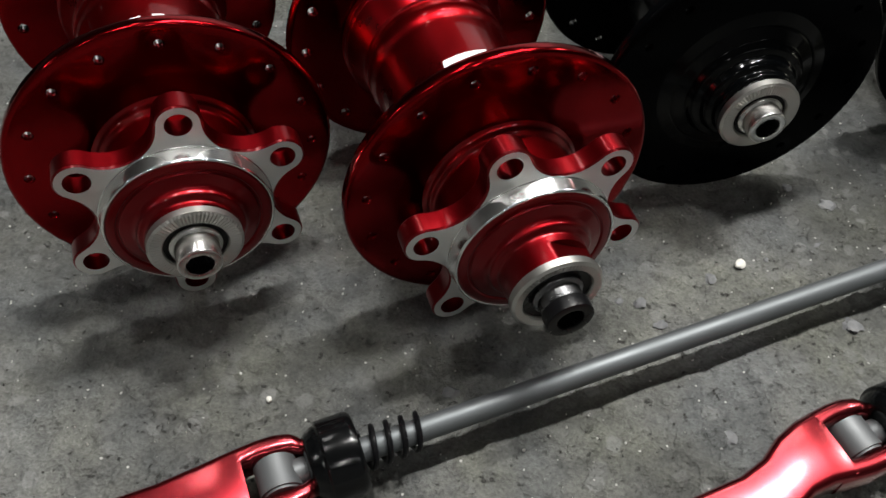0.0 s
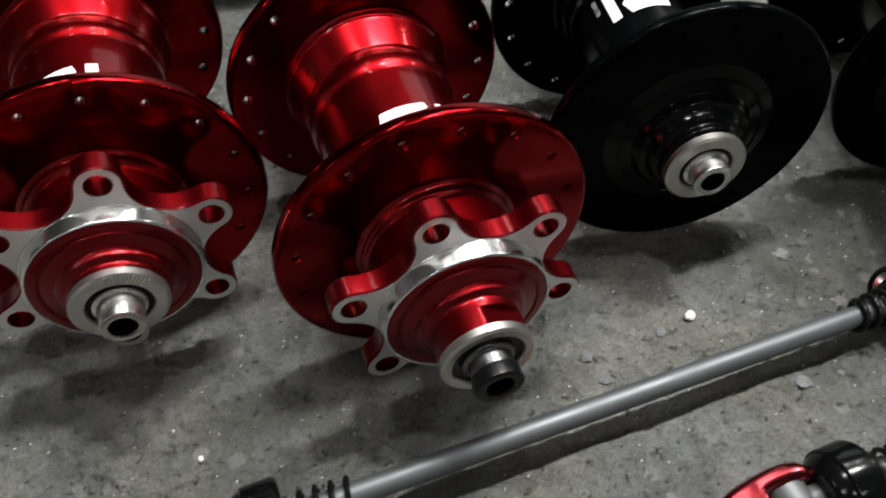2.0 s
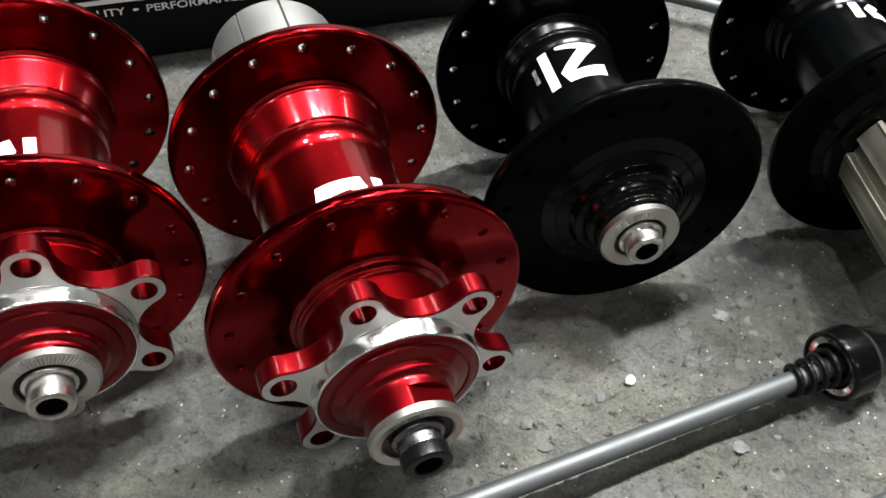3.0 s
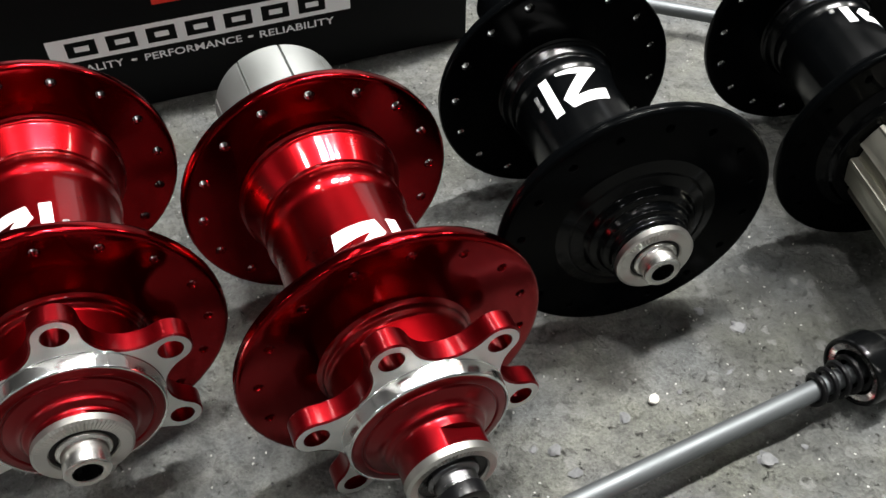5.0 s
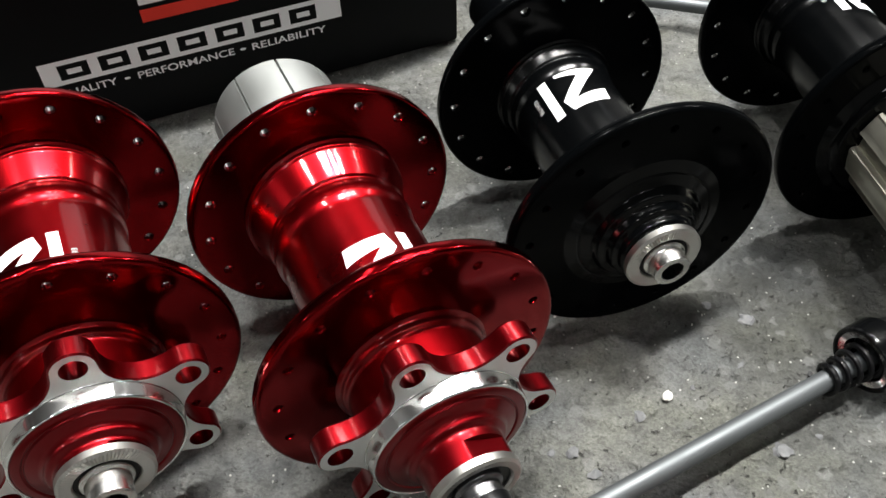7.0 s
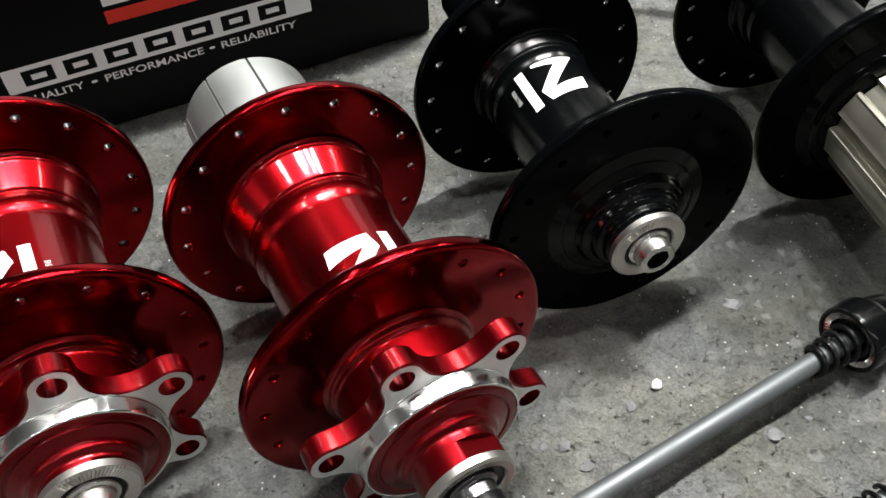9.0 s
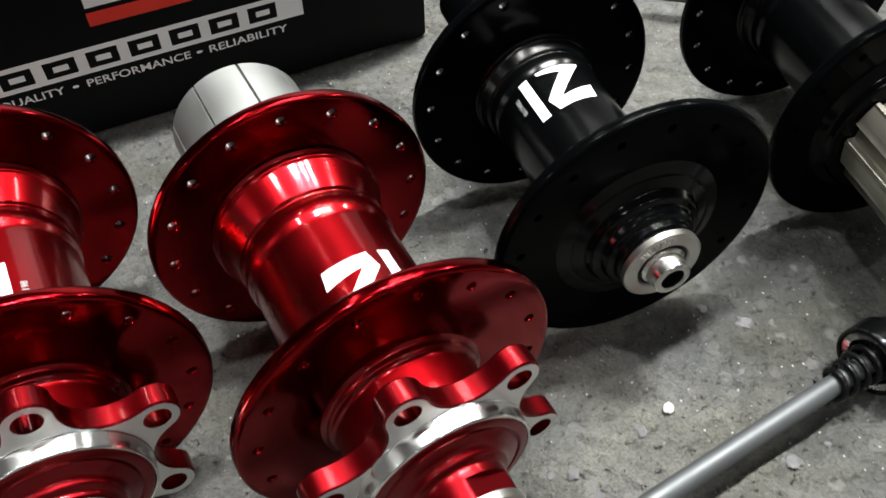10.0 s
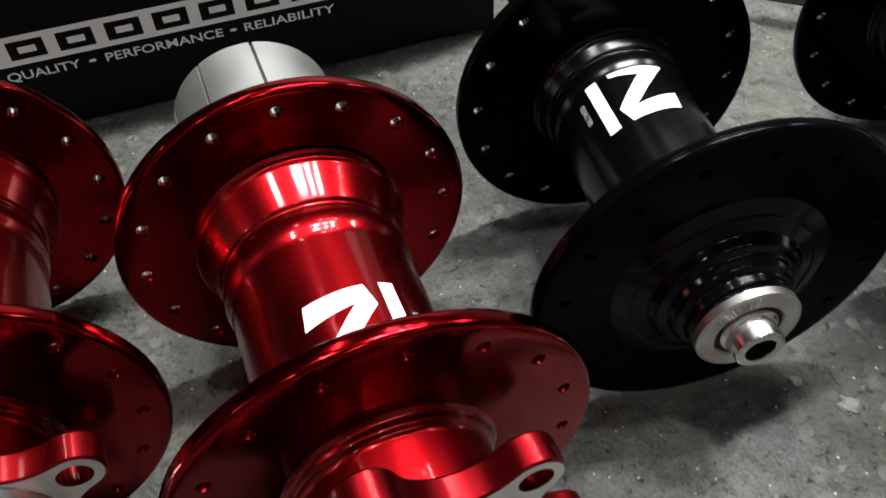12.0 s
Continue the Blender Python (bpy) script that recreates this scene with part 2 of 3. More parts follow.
def flange(a0, a1, radius, inner, phase, z=R_HUB, holes=16, rim=0.14, hole_at=2.88, hr=0.118):
    """A spoke flange from a0 to a1 with round holes right through it."""
    bm = bmesh.new()
    r1, r2, step, n = hole_at - 0.24, hole_at + 0.22, 2 * math.pi / holes, 16
    k0 = math.tan(math.pi / 8)
    around = [phase + step * (k + 0.5 + d / 2) for k in range(holes) for d in (-1, -k0, 0, k0)]
    seg = len(around)
    rims = fillet([(a0, r2), (a0, radius), (a1, radius), (a1, r2)], rim, 5)
    for prof in (rims, [(a0, inner), (a0, r1)], [(a1, inner), (a1, r1)]):
        rows = [[bm.verts.new((r * math.cos(t), a, z + r * math.sin(t))) for t in around] for a, r in prof]
        for u, v in zip(rows, rows[1:]):
            for i in range(seg):
                j = (i + 1) % seg
                bm.faces.new((u[i], u[j], v[j], v[i]))

    def at(r, t, a):
        return bm.verts.new((r * math.cos(t), a, z + r * math.sin(t)))

    for k in range(holes):
        t0 = phase + step * (k + 0.5)
        loops = []
        for a, sign in ((a0, 1), (a1, -1)):
            outer, edge, wall = [], [], []
            for i in range(n):
                s = 2 * math.pi * i / n
                cx, cy = math.cos(s), math.sin(s)
                m = max(abs(cx), abs(cy))
                dr, dt = cx / m, cy / m
                outer.append(at(hole_at + (dr * (r2 - hole_at) if dr > 0 else dr * (hole_at - r1)), t0 + dt * step / 2, a))
                edge.append(at(hole_at + cx * (hr + 0.022), t0 + cy * (hr + 0.022) / hole_at, a))
                wall.append(at(hole_at + cx * hr, t0 + cy * hr / hole_at, a + sign * 0.03))
            for i in range(n):
                j = (i + 1) % n
                bm.faces.new((outer[i], outer[j], edge[j], edge[i]))
                bm.faces.new((edge[i], edge[j], wall[j], wall[i]))
            loops.append(wall)
        # the far half of the bore takes the second material, mostly the put-in glint
        middle = [at(hole_at + hr * math.cos(2 * math.pi * i / n), t0 + hr * math.sin(2 * math.pi * i / n) / hole_at, a0 + 0.45 * (a1 - a0)) for i in range(n)]
        for i in range(n):
            j = (i + 1) % n
            bm.faces.new((loops[0][i], loops[0][j], middle[j], middle[i]))
            bm.faces.new((middle[i], middle[j], loops[1][j], loops[1][i])).material_index = 1
    return bm


def star_outline(phase, lobe=0.435, low=1.72, bolt=2.2):
    """The outline of a six-bolt disc mount, as (x, z) points round the axis."""
    out = []
    cx, cy = bolt * math.cos(math.pi / 6), bolt * math.sin(math.pi / 6)
    gap = (cy * cy + (cx - low) ** 2 - lobe * lobe) / (2 * (lobe + cx - low))
    d = low + gap
    # angle at which the lobe's arc meets the hollow between two lobes
    half = math.atan2(cy, d - cx)
    for k in range(6):
        mid = phase + k * math.pi / 3
        reach = math.pi - half - math.pi / 6
        for i in range(13):
            s = mid - reach + 2 * reach * i / 12
            out.append((bolt * math.cos(mid) + lobe * math.cos(s), bolt * math.sin(mid) + lobe * math.sin(s)))
        b = mid + math.pi / 6
        sweep = math.atan2(cy, d - cx)
        for i in range(1, 12):
            s = b + math.pi + sweep - 2 * sweep * i / 12
            out.append((d * math.cos(b) + gap * math.cos(s), d * math.sin(b) + gap * math.sin(s)))
    return out


def ring_points(r, n, cx=0, cy=0, phase=0):
    return [(cx + r * math.cos(phase + 2 * math.pi * i / n), cy + r * math.sin(phase + 2 * math.pi * i / n)) for i in range(n)]


def disc_mount(hub, phase, depth, z=R_HUB):
    """The six-lobed disc mount: red anodised sides, a bare machined face."""
    outline = star_outline(phase)
    holes = [ring_points(0.255, 20, 2.2 * math.cos(phase + k * math.pi / 3), 2.2 * math.sin(phase + k * math.pi / 3)) for k in range(6)]
    bore = ring_points(1.66, 72)

    def loop(bm, pts, a):
        vs = [bm.verts.new((x, a, z + y)) for x, y in pts]
        return vs, [bm.edges.new((vs[i], vs[(i + 1) % len(vs)])) for i in range(len(vs))]

    def shrink(pts, d):
        res = []
        for i in range(len(pts)):
            p, q = Vector(pts[i - 1]), Vector(pts[(i + 1) % len(pts)])
            t = (q - p).normalized()
            res.append((pts[i][0] - t.y * d, pts[i][1] + t.x * d))
        return res

    inset = shrink(outline, 0.035)
    # face
    bm = bmesh.new()
    edges = loop(bm, inset, 0)[1]
    for h in holes:
        edges += loop(bm, h, 0)[1]
    edges += loop(bm, bore, 0)[1]
    bmesh.ops.triangle_fill(bm, use_beauty=True, use_dissolve=False, edges=edges)
    mount = part("disc_mount", mount_sides(outline, inset, holes, depth, z), RED_SOFT, hub, "red anodised six-lobed disc mount")
    part("mount_face", bm, SILVER, mount, "bare machined silver face", smooth=False)
    return mount


def mount_sides(outline, inset, holes, depth, z):
    bm = bmesh.new()
    for rows in ([(inset, 0.0), (outline, 0.035), (outline, depth), (inset, depth + 0.04)],
                 *[[(h, 0.0), (h, depth)] for h in holes]):
        vs = [[bm.verts.new((x, a, z + y)) for x, y in pts] for pts, a in rows]
        for u, v in zip(vs, vs[1:]):
            for i in range(len(u)):
                j = (i + 1) % len(u)
                bm.faces.new((u[i], u[j], v[j], v[i]))
    edges = [e for e in bm.edges if len(e.link_faces) == 1 and all(v.co.y > depth - 0.01 for v in e.verts)]
    inner = [bm.verts.new((x, depth + 0.04, z + y)) for x, y in ring_points(1.0, 48)]
    edges += [bm.edges.new((inner[i], inner[(i + 1) % 48])) for i in range(48)]
    bmesh.ops.triangle_fill(bm, use_beauty=True, use_dissolve=False, edges=edges)
    return bm


def washer(hub, a, r=0.93, inner=0.60, thick=0.2, z=R_HUB, teeth=72, cut=0.018):
    """A lock washer whose face is cut with radial teeth."""
    bm = bmesh.new()
    n = teeth * 2
    prof = [(a + thick, inner), (a + thick, r), (a + 0.05, r), (a, r - 0.06), (a, inner + 0.03), (a + 0.05, inner)]
    rows = []
    for k, (b, rad) in enumerate(prof):
        row = []
        for i in range(n):
            t = 2 * math.pi * i / n
            dip = cut * (i % 2) if k in (3, 4) else 0
            rr = rad - (0.008 * (i % 2) if k in (1, 2) else 0)
            row.append(bm.verts.new((rr * math.cos(t), b + dip, z + rr * math.sin(t))))
        rows.append(row)
    for u, v in zip(rows, rows[1:] + rows[:1]):
        for i in range(n):
            j = (i + 1) % n
            bm.faces.new((u[i], u[j], v[j], v[i]))
    return part("lock_washer", bm, WASHER, hub, "bright toothed lock washer", sharp=25)


def axle_end(hub, a, back, mat, label, r=0.43, z=R_HUB, bore=0.27):
    prof = fillet([(back + 0.1, r + 0.09), (back - 0.16, r + 0.09), (back - 0.20, r), (a + 0.02, r), (a, r - 0.03), (a, bore), (a + 0.05, bore)], 0.03, 3)
    end = part("axle_end", lathe(prof, 48, z=z), mat, hub, label)
    # the bore's lining is coloured dark to hold the hole's shade
    part("bore", lathe([(a + 0.02, bore + 0.01), (a + 0.55, bore - 0.02), (a + 0.56, 0.0)], 6, z=z), DARK_STEEL, end, "six-sided bore coloured dark for its shade", sharp=20)
    return end


# the maker's mark: a slanted bar and a zigzag, as axial place and angle on the barrel
MARK = [[(4.65, 133), (4.65, 122.5), (2.9, 122.5), (2.9, 133)],
        [(4.69, 112), (4.82, 68), (4.30, 65.5), (3.27, 103), (3.46, 68), (3.0, 71), (2.91, 112), (3.34, 117), (4.11, 89.5), (4.25, 112.5)]]


def decal(parent, name, pts, r, mat, z=R_HUB):
    """A thin printed patch that follows the barrel. pts: (a, degrees)."""
    bm = bmesh.new()
    vs = []
    for (a, t), (a2, t2) in zip(pts, pts[1:] + pts[:1]):
        for i in range(8):
            s = i / 8
            vs.append(bm.verts.new((t + (t2 - t) * s, a + (a2 - a) * s, 0)))
    edges = [bm.edges.new((vs[i], vs[(i + 1) % len(vs)])) for i in range(len(vs))]
    bmesh.ops.triangle_fill(bm, use_beauty=True, use_dissolve=False, edges=edges)
    bend(bm, r, z)
    return part(name, bm, mat, parent)


def bend(bm, r, z, cut=3.0):
    """Wraps a flat patch (x in degrees, y along the axis) round the barrel."""
    lo, hi = min(v.co.x for v in bm.verts), max(v.co.x for v in bm.verts)
    x = math.ceil(lo / cut) * cut
    while x < hi:
        bmesh.ops.bisect_plane(bm, geom=bm.verts[:] + bm.edges[:] + bm.faces[:], plane_co=(x, 0, 0), plane_no=(1, 0, 0), dist=1e-4)
        x += cut
    for v in bm.verts:
        t = radians(v.co.x)
        v.co = (r * math.cos(t), v.co.y, z + r * math.sin(t))


def text_mesh(words, size, bold=0.0):
    data = bpy.data.curves.new("words", "FONT")
    data.body, data.size, data.resolution_u, data.offset = words, size, 3, size * bold
    ob = new("words", data)
    me = bpy.data.meshes.new_from_object(ob.evaluated_get(bpy.context.evaluated_depsgraph_get()))
    bpy.data.objects.remove(ob)
    bm = bmesh.new()
    bm.from_mesh(me)
    bpy.data.meshes.remove(me)
    return bm


def maker_mark(hub, r, turn, top, flip, z=R_HUB):
    """turn: the angle of the bar's outer edge; top: the axial place of the mark's far end (flipped) or its shift."""
    k = 1.4 / r

    def place(a, t):
        return (top - (a - 2.9), turn + (133 - t) * k) if flip else (a + top, t + turn)

    for name, pts in zip(("mark_bar", "mark_zigzag"), MARK):
        decal(hub, name, [place(a, t) for a, t in pts], r + 0.006, WHITE, z)
    # the small serial number beside the bar
    bm = text_mesh("004198", 0.19)
    for v in bm.verts:
        a, t = place(4.05 - v.co.x, 145.0 - math.degrees(v.co.y / 1.4))
        v.co = (t, a, 0)
    bend(bm, r + 0.006, z)
    part("serial_number", bm, FAINT, hub, "small pale printed number")


def barrel(hub, mat, a0, a1, r, groove_r, lip_r, bead_at, groove_at, lip_at, z=R_HUB, fl=1.95):
    """The hub's waist: flares from the near flange, runs level, then a bead, a groove and a cone up to a lip by the far flange."""
    prof = [(a0, fl + 0.25), (a0 + 0.10, fl), (a0 + 0.42, r + 0.12), (a0 + 0.75, r), (bead_at - 0.28, r), (bead_at - 0.1, r + 0.07), (bead_at + 0.1, r + 0.07),
            (groove_at - 0.1, groove_r), (groove_at, groove_r), (groove_at + 0.04, groove_r + 0.06), (lip_at - 0.05, lip_r - 0.02), (lip_at, lip_r + 0.03), (lip_at + 0.06, lip_r + 0.02),
            (lip_at + 0.1, lip_r - 0.04), (a1 - 0.04, lip_r - 0.02), (a1 + 0.01, lip_r + 0.06)]
    return part("barrel", lathe(fillet(prof, 0.08, 4), 128, z=z), mat, hub)


def freehub(hub, a, length, mat=None, r=1.72, z=R_HUB, sign=1):
    """A cassette body with nine splines, running out along the axis."""
    bm = bmesh.new()
    mat = mat or FREEHUB
    n, per = 9, 20
    wide = mat == OLIVE
    drop, open_to = (0.20, 8) if wide else (0.13, 1)
    rows = []
    for k, b in enumerate((0.0, 0.05, length - 0.07, length)):
        row = []
        for i in range(n * per):
            # steep walls: the two points at each groove's edge lie almost on one ray
            q = i % per
            shift = 0.42 if q == 0 else (-0.42 if q == open_to + 1 else 0)
            t = 2 * math.pi * (i + shift) / (n * per)
            edge = 0.05 if k in (0, 3) else 0
            lip = 0.025 if wide and q in (0, open_to + 2) else 0
            rr = (r - drop if 1 <= q <= open_to else r + lip) - edge
            row.append(bm.verts.new((rr * math.cos(t), a + sign * b, z + rr * math.sin(t))))
        rows.append(row)
    for u, v in zip(rows, rows[1:]):
        for i in range(len(u)):
            j = (i + 1) % len(u)
            bm.faces.new((u[i], u[j], v[j], v[i]))
    for row, b in ((rows[0], 0), (rows[-1], length)):
        inner = [bm.verts.new((1.2 * math.cos(2 * math.pi * i / len(row)), a + sign * b, z + 1.2 * math.sin(2 * math.pi * i / len(row)))) for i in range(len(row))]
        for i in range(len(row)):
            j = (i + 1) % len(row)
            bm.faces.new((row[i], row[j], inner[j], inner[i]))
    body = part("freehub_body", bm, mat, hub, "dark olive steel splined cassette body" if mat == OLIVE else "bare aluminium splined cassette body", sharp=20)
    end = a + sign * length
    part("bearing_seal", lathe(fillet([(end, 1.2), (end - sign * 0.1, 1.18), (end - sign * 0.12, 0.8), (end, 0.8)], 0.03), 48, z=z), RUBBER, body)
    part("end_cap", lathe(fillet([(end - sign * 0.1, 0.8), (end + sign * 0.25, 0.78), (end + sign * 0.3, 0.55), (end + sign * 0.75, 0.5), (end + sign * 0.75, 0.27), (end, 0.25)], 0.04), 40, z=z), DARK_STEEL, body)
    return body


def red_hub(label, x, y, turn, phase, near, far, tip, wash, rear, holes_near, holes_far, mark_turn, mark_shift, tip_mat, tip_label):
    hub = tagged(new("bicycle_hub"), label, "bicycle hub", "hubs on the floor")
    hub.matrix_world = pose(x * CM, y * CM, 0, 0, 0, turn)
    part("near_flange", flange(near - 0.15, near + 0.17, R_HUB, 1.5, holes_near, hr=0.088), RED, hub, second=HOLE_GLINT)
    part("far_flange", flange(far - 0.17, far + 0.15, R_HUB, 1.6, holes_far, hr=0.112), RED, hub, second=HOLE_GLINT)
    sh = far - 7.09
    barrel(hub, RED_SATIN, near + 0.17, far - 0.17, 1.65, 1.66, 1.97, 5.52 + sh, 5.92 + sh, 6.72 + sh)
    # neck between the disc mount and the flange
    part("neck", lathe(fillet([(near - 0.14, 1.72), (near - 0.18, 1.66), (near - 0.22, 1.62), (near - 0.32, 1.60), (near - 0.37, 1.52), (near - 0.44, 1.50), (0.50, 1.50), (0.42, 1.46), (0.40, 0.9)], 0.04, 4), 112), RED_SATIN, hub)
    disc_mount(hub, phase, 0.44)
    part("centring_ring", lathe(fillet([(0.02, 1.70), (-0.02, 1.70), (-0.03, 1.685), (-0.33, 1.665), (-0.36, 1.63), (-0.33, 1.60), (-0.2, 1.60)], 0.02, 3), 112), TURNED, hub, "bright turned centring ring")
    cover = [(-0.2, 1.605), (-0.34, 1.60), (-0.37, 1.42), (-0.34, 1.40), (-0.34, 1.37), (-0.38, 1.35), (-0.46, 1.12), (-0.52, 1.06), (-0.60, 1.04), (-0.63, 0.96), (-0.66, 0.91), (-0.72, 0.90)]
    flat = min(-0.74, wash + 0.62)
    bm = lathe(fillet(cover, 0.04, 3) + [Vector(p) for p in ((flat - 0.0, 0.90), (flat - 0.01, 0.90), (wash + 0.2, 0.89), (wash + 0.2, 0.5))], 112)
    for v in bm.verts:
        if v.co.y < flat - 0.005:
            c, w = math.cos(phase + 0.25), math.sin(phase + 0.25)
            p, q = v.co.x * c + (v.co.z - R_HUB) * w, -v.co.x * w + (v.co.z - R_HUB) * c
            p = max(-0.76, min(0.76, p))
            v.co.x, v.co.z = p * c - q * w, R_HUB + p * w + q * c
    part("end_cover", bm, RED_SOFT, hub, "red anodised end cover with wrench flats")
    washer(hub, wash, inner=0.70 if rear else 0.62, cut=0.012 if rear else 0.02)
    part("seal_ring", lathe(fillet([(wash + 0.05, 0.71), (wash + 0.10, 0.70), (wash + 0.12, 0.44), (wash + 0.2, 0.43)], 0.02), 48), RUBBER, hub)
    axle_end(hub, tip, wash + 0.18, tip_mat, tip_label)
    if rear:
        part("tip_ring", lathe(fillet([(tip + 0.26, 0.44), (tip + 0.26, 0.475), (tip - 0.02, 0.475), (tip - 0.02, 0.27), (tip + 0.1, 0.27)], 0.03), 40), RUBBER, hub, "black rubber tip ring")
    if rear:
        part("seal_ring", lathe(fillet([(far + 0.15, 2.1), (far + 0.3, 1.9), (far + 0.42, 1.6), (far + 0.42, 1.2)], 0.05), 96), RED, hub)
        freehub(hub, far + 0.45, 3.45)
    else:
        part("back_cover", lathe(fillet([(far + 0.15, 2.0), (far + 0.3, 1.7), (far + 0.7, 1.5), (far + 0.75, 0.9), (far + 1.2, 0.85), (far + 1.2, 0.3)], 0.05), 80), RED, hub)
        bm = lathe(fillet([(far + 1.2, 0.9), (far + 1.4, 0.9), (far + 1.4, 0.44), (far + 1.85, 0.44), (far + 1.85, 0.27), (far + 1.3, 0.25)], 0.03), 40)
        part("axle_end", bm, STEEL, hub)
    maker_mark(hub, 1.65, mark_turn, mark_shift, True)
    return hub


def black_hub(label, x, y, turn, far, rn, rf, holes_near, holes_far, mark_turn, mark_shift, front=True):
    """A black hub; local y = 0 at its near flange."""
    hub = tagged(new("bicycle_hub"), label, "bicycle hub", "hubs on the floor")
    hub.matrix_world = pose(x * CM, y * CM, 0, 0, 0, turn)
    z = max(rn, rf)
    part("near_flange", flange(-0.15, 0.17, rn, 1.4, holes_near, z, hr=0.088), BLACK_SATIN, hub, second=BLACK)
    part("far_flange", flange(far - 0.17, far + 0.15, rf, 1.4, holes_far, z), BLACK_SATIN, hub, second=HOLE_GLINT)
    barrel(hub, BLACK_BARREL, 0.17, far - 0.17, 1.4, 1.45, 1.62, far - 0.86, far - 0.66, far - 0.32, z, fl=1.8)
    if front:
        cover = [(-0.15, 2.0), (-0.22, 1.78), (-0.24, 1.72), (-0.21, 1.70), (-0.24, 1.66), (-0.34, 1.40), (-0.46, 1.34), (-0.52, 1.30), (-0.56, 1.14), (-0.70, 1.10), (-0.76, 1.06),
                 (-0.80, 0.94), (-0.96, 0.93), (-1.00, 0.86), (-1.10, 0.85), (-1.10, 0.5)]
        part("end_cover", lathe(fillet(cover, 0.035, 3), 112, z=z), BLACK, hub, "black stepped end cover")
        washer(hub, -1.29, z=z, cut=0.014)
        part("seal_ring", lathe(fillet([(-1.24, 0.62), (-1.19, 0.61), (-1.17, 0.44), (-1.09, 0.43)], 0.02), 48, z=z), RUBBER, hub)
        axle_end(hub, -1.68, -1.12, STEEL, "bright hollow axle end", z=z)
    else:
        part("drive_cover", lathe(fillet([(-0.15, 2.3), (-0.3, 2.05), (-0.5, 1.95), (-0.55, 1.2)], 0.06), 96, z=z), BLACK, hub)
        freehub(hub, -0.56, 3.45, OLIVE, 1.72, z, -1)
    back = far + 0.15
    tail = 4.4 if front else 1.0
    part("back_cover", lathe(fillet([(back, 1.9), (back + 0.15, 1.5), (back + 0.5, 1.25), (back + 0.6, 1.0), (back + tail, 0.92), (back + tail + 0.05, 0.3)], 0.08), 80, z=z), BLACK, hub)
    part("axle_end", lathe(fillet([(back + tail, 0.44), (back + tail + 0.45, 0.44), (back + tail + 0.45, 0.27), (back + tail + 0.1, 0.25)], 0.03), 40, z=z), DARK_STEEL, hub)
    maker_mark(hub, 1.4, mark_turn, mark_shift, False, z)
    return hub


# ---- skewers (local x runs from the lever to the nut) ----
def lathe_x(profile, seg=48, z=0.85):
    bm = lathe(profile, seg, z=0)
    bmesh.ops.rotate(bm, cent=(0, 0, 0), matrix=Matrix.Rotation(-math.pi / 2, 3, "Z"), verts=bm.verts)
    bmesh.ops.translate(bm, vec=(0, 0, z), verts=bm.verts)
    return bm


def coil(x0, x1, r0, r1, turns, wire, z):
    bm = bmesh.new()
    steps, ring = int(turns * 28), 8
    rows = []
    for i in range(steps + 1):
        s = i / steps
        t = -2 * math.pi * turns * s
        r = r0 + (r1 - r0) * s
        x = x0 + (x1 - x0) * s
        row = []
        for k in range(ring):
            p = 2 * math.pi * k / ring
            rr = r + wire * math.cos(p)
            row.append(bm.verts.new((x + wire * math.sin(p), rr * math.cos(t), z + rr * math.sin(t))))
        rows.append(row)
    for u, v in zip(rows, rows[1:]):
        for k in range(ring):
            bm.faces.new((u[k], u[(k + 1) % ring], v[(k + 1) % ring], v[k]))
    bm.faces.new(rows[0])
    bm.faces.new(rows[-1])
    return bm


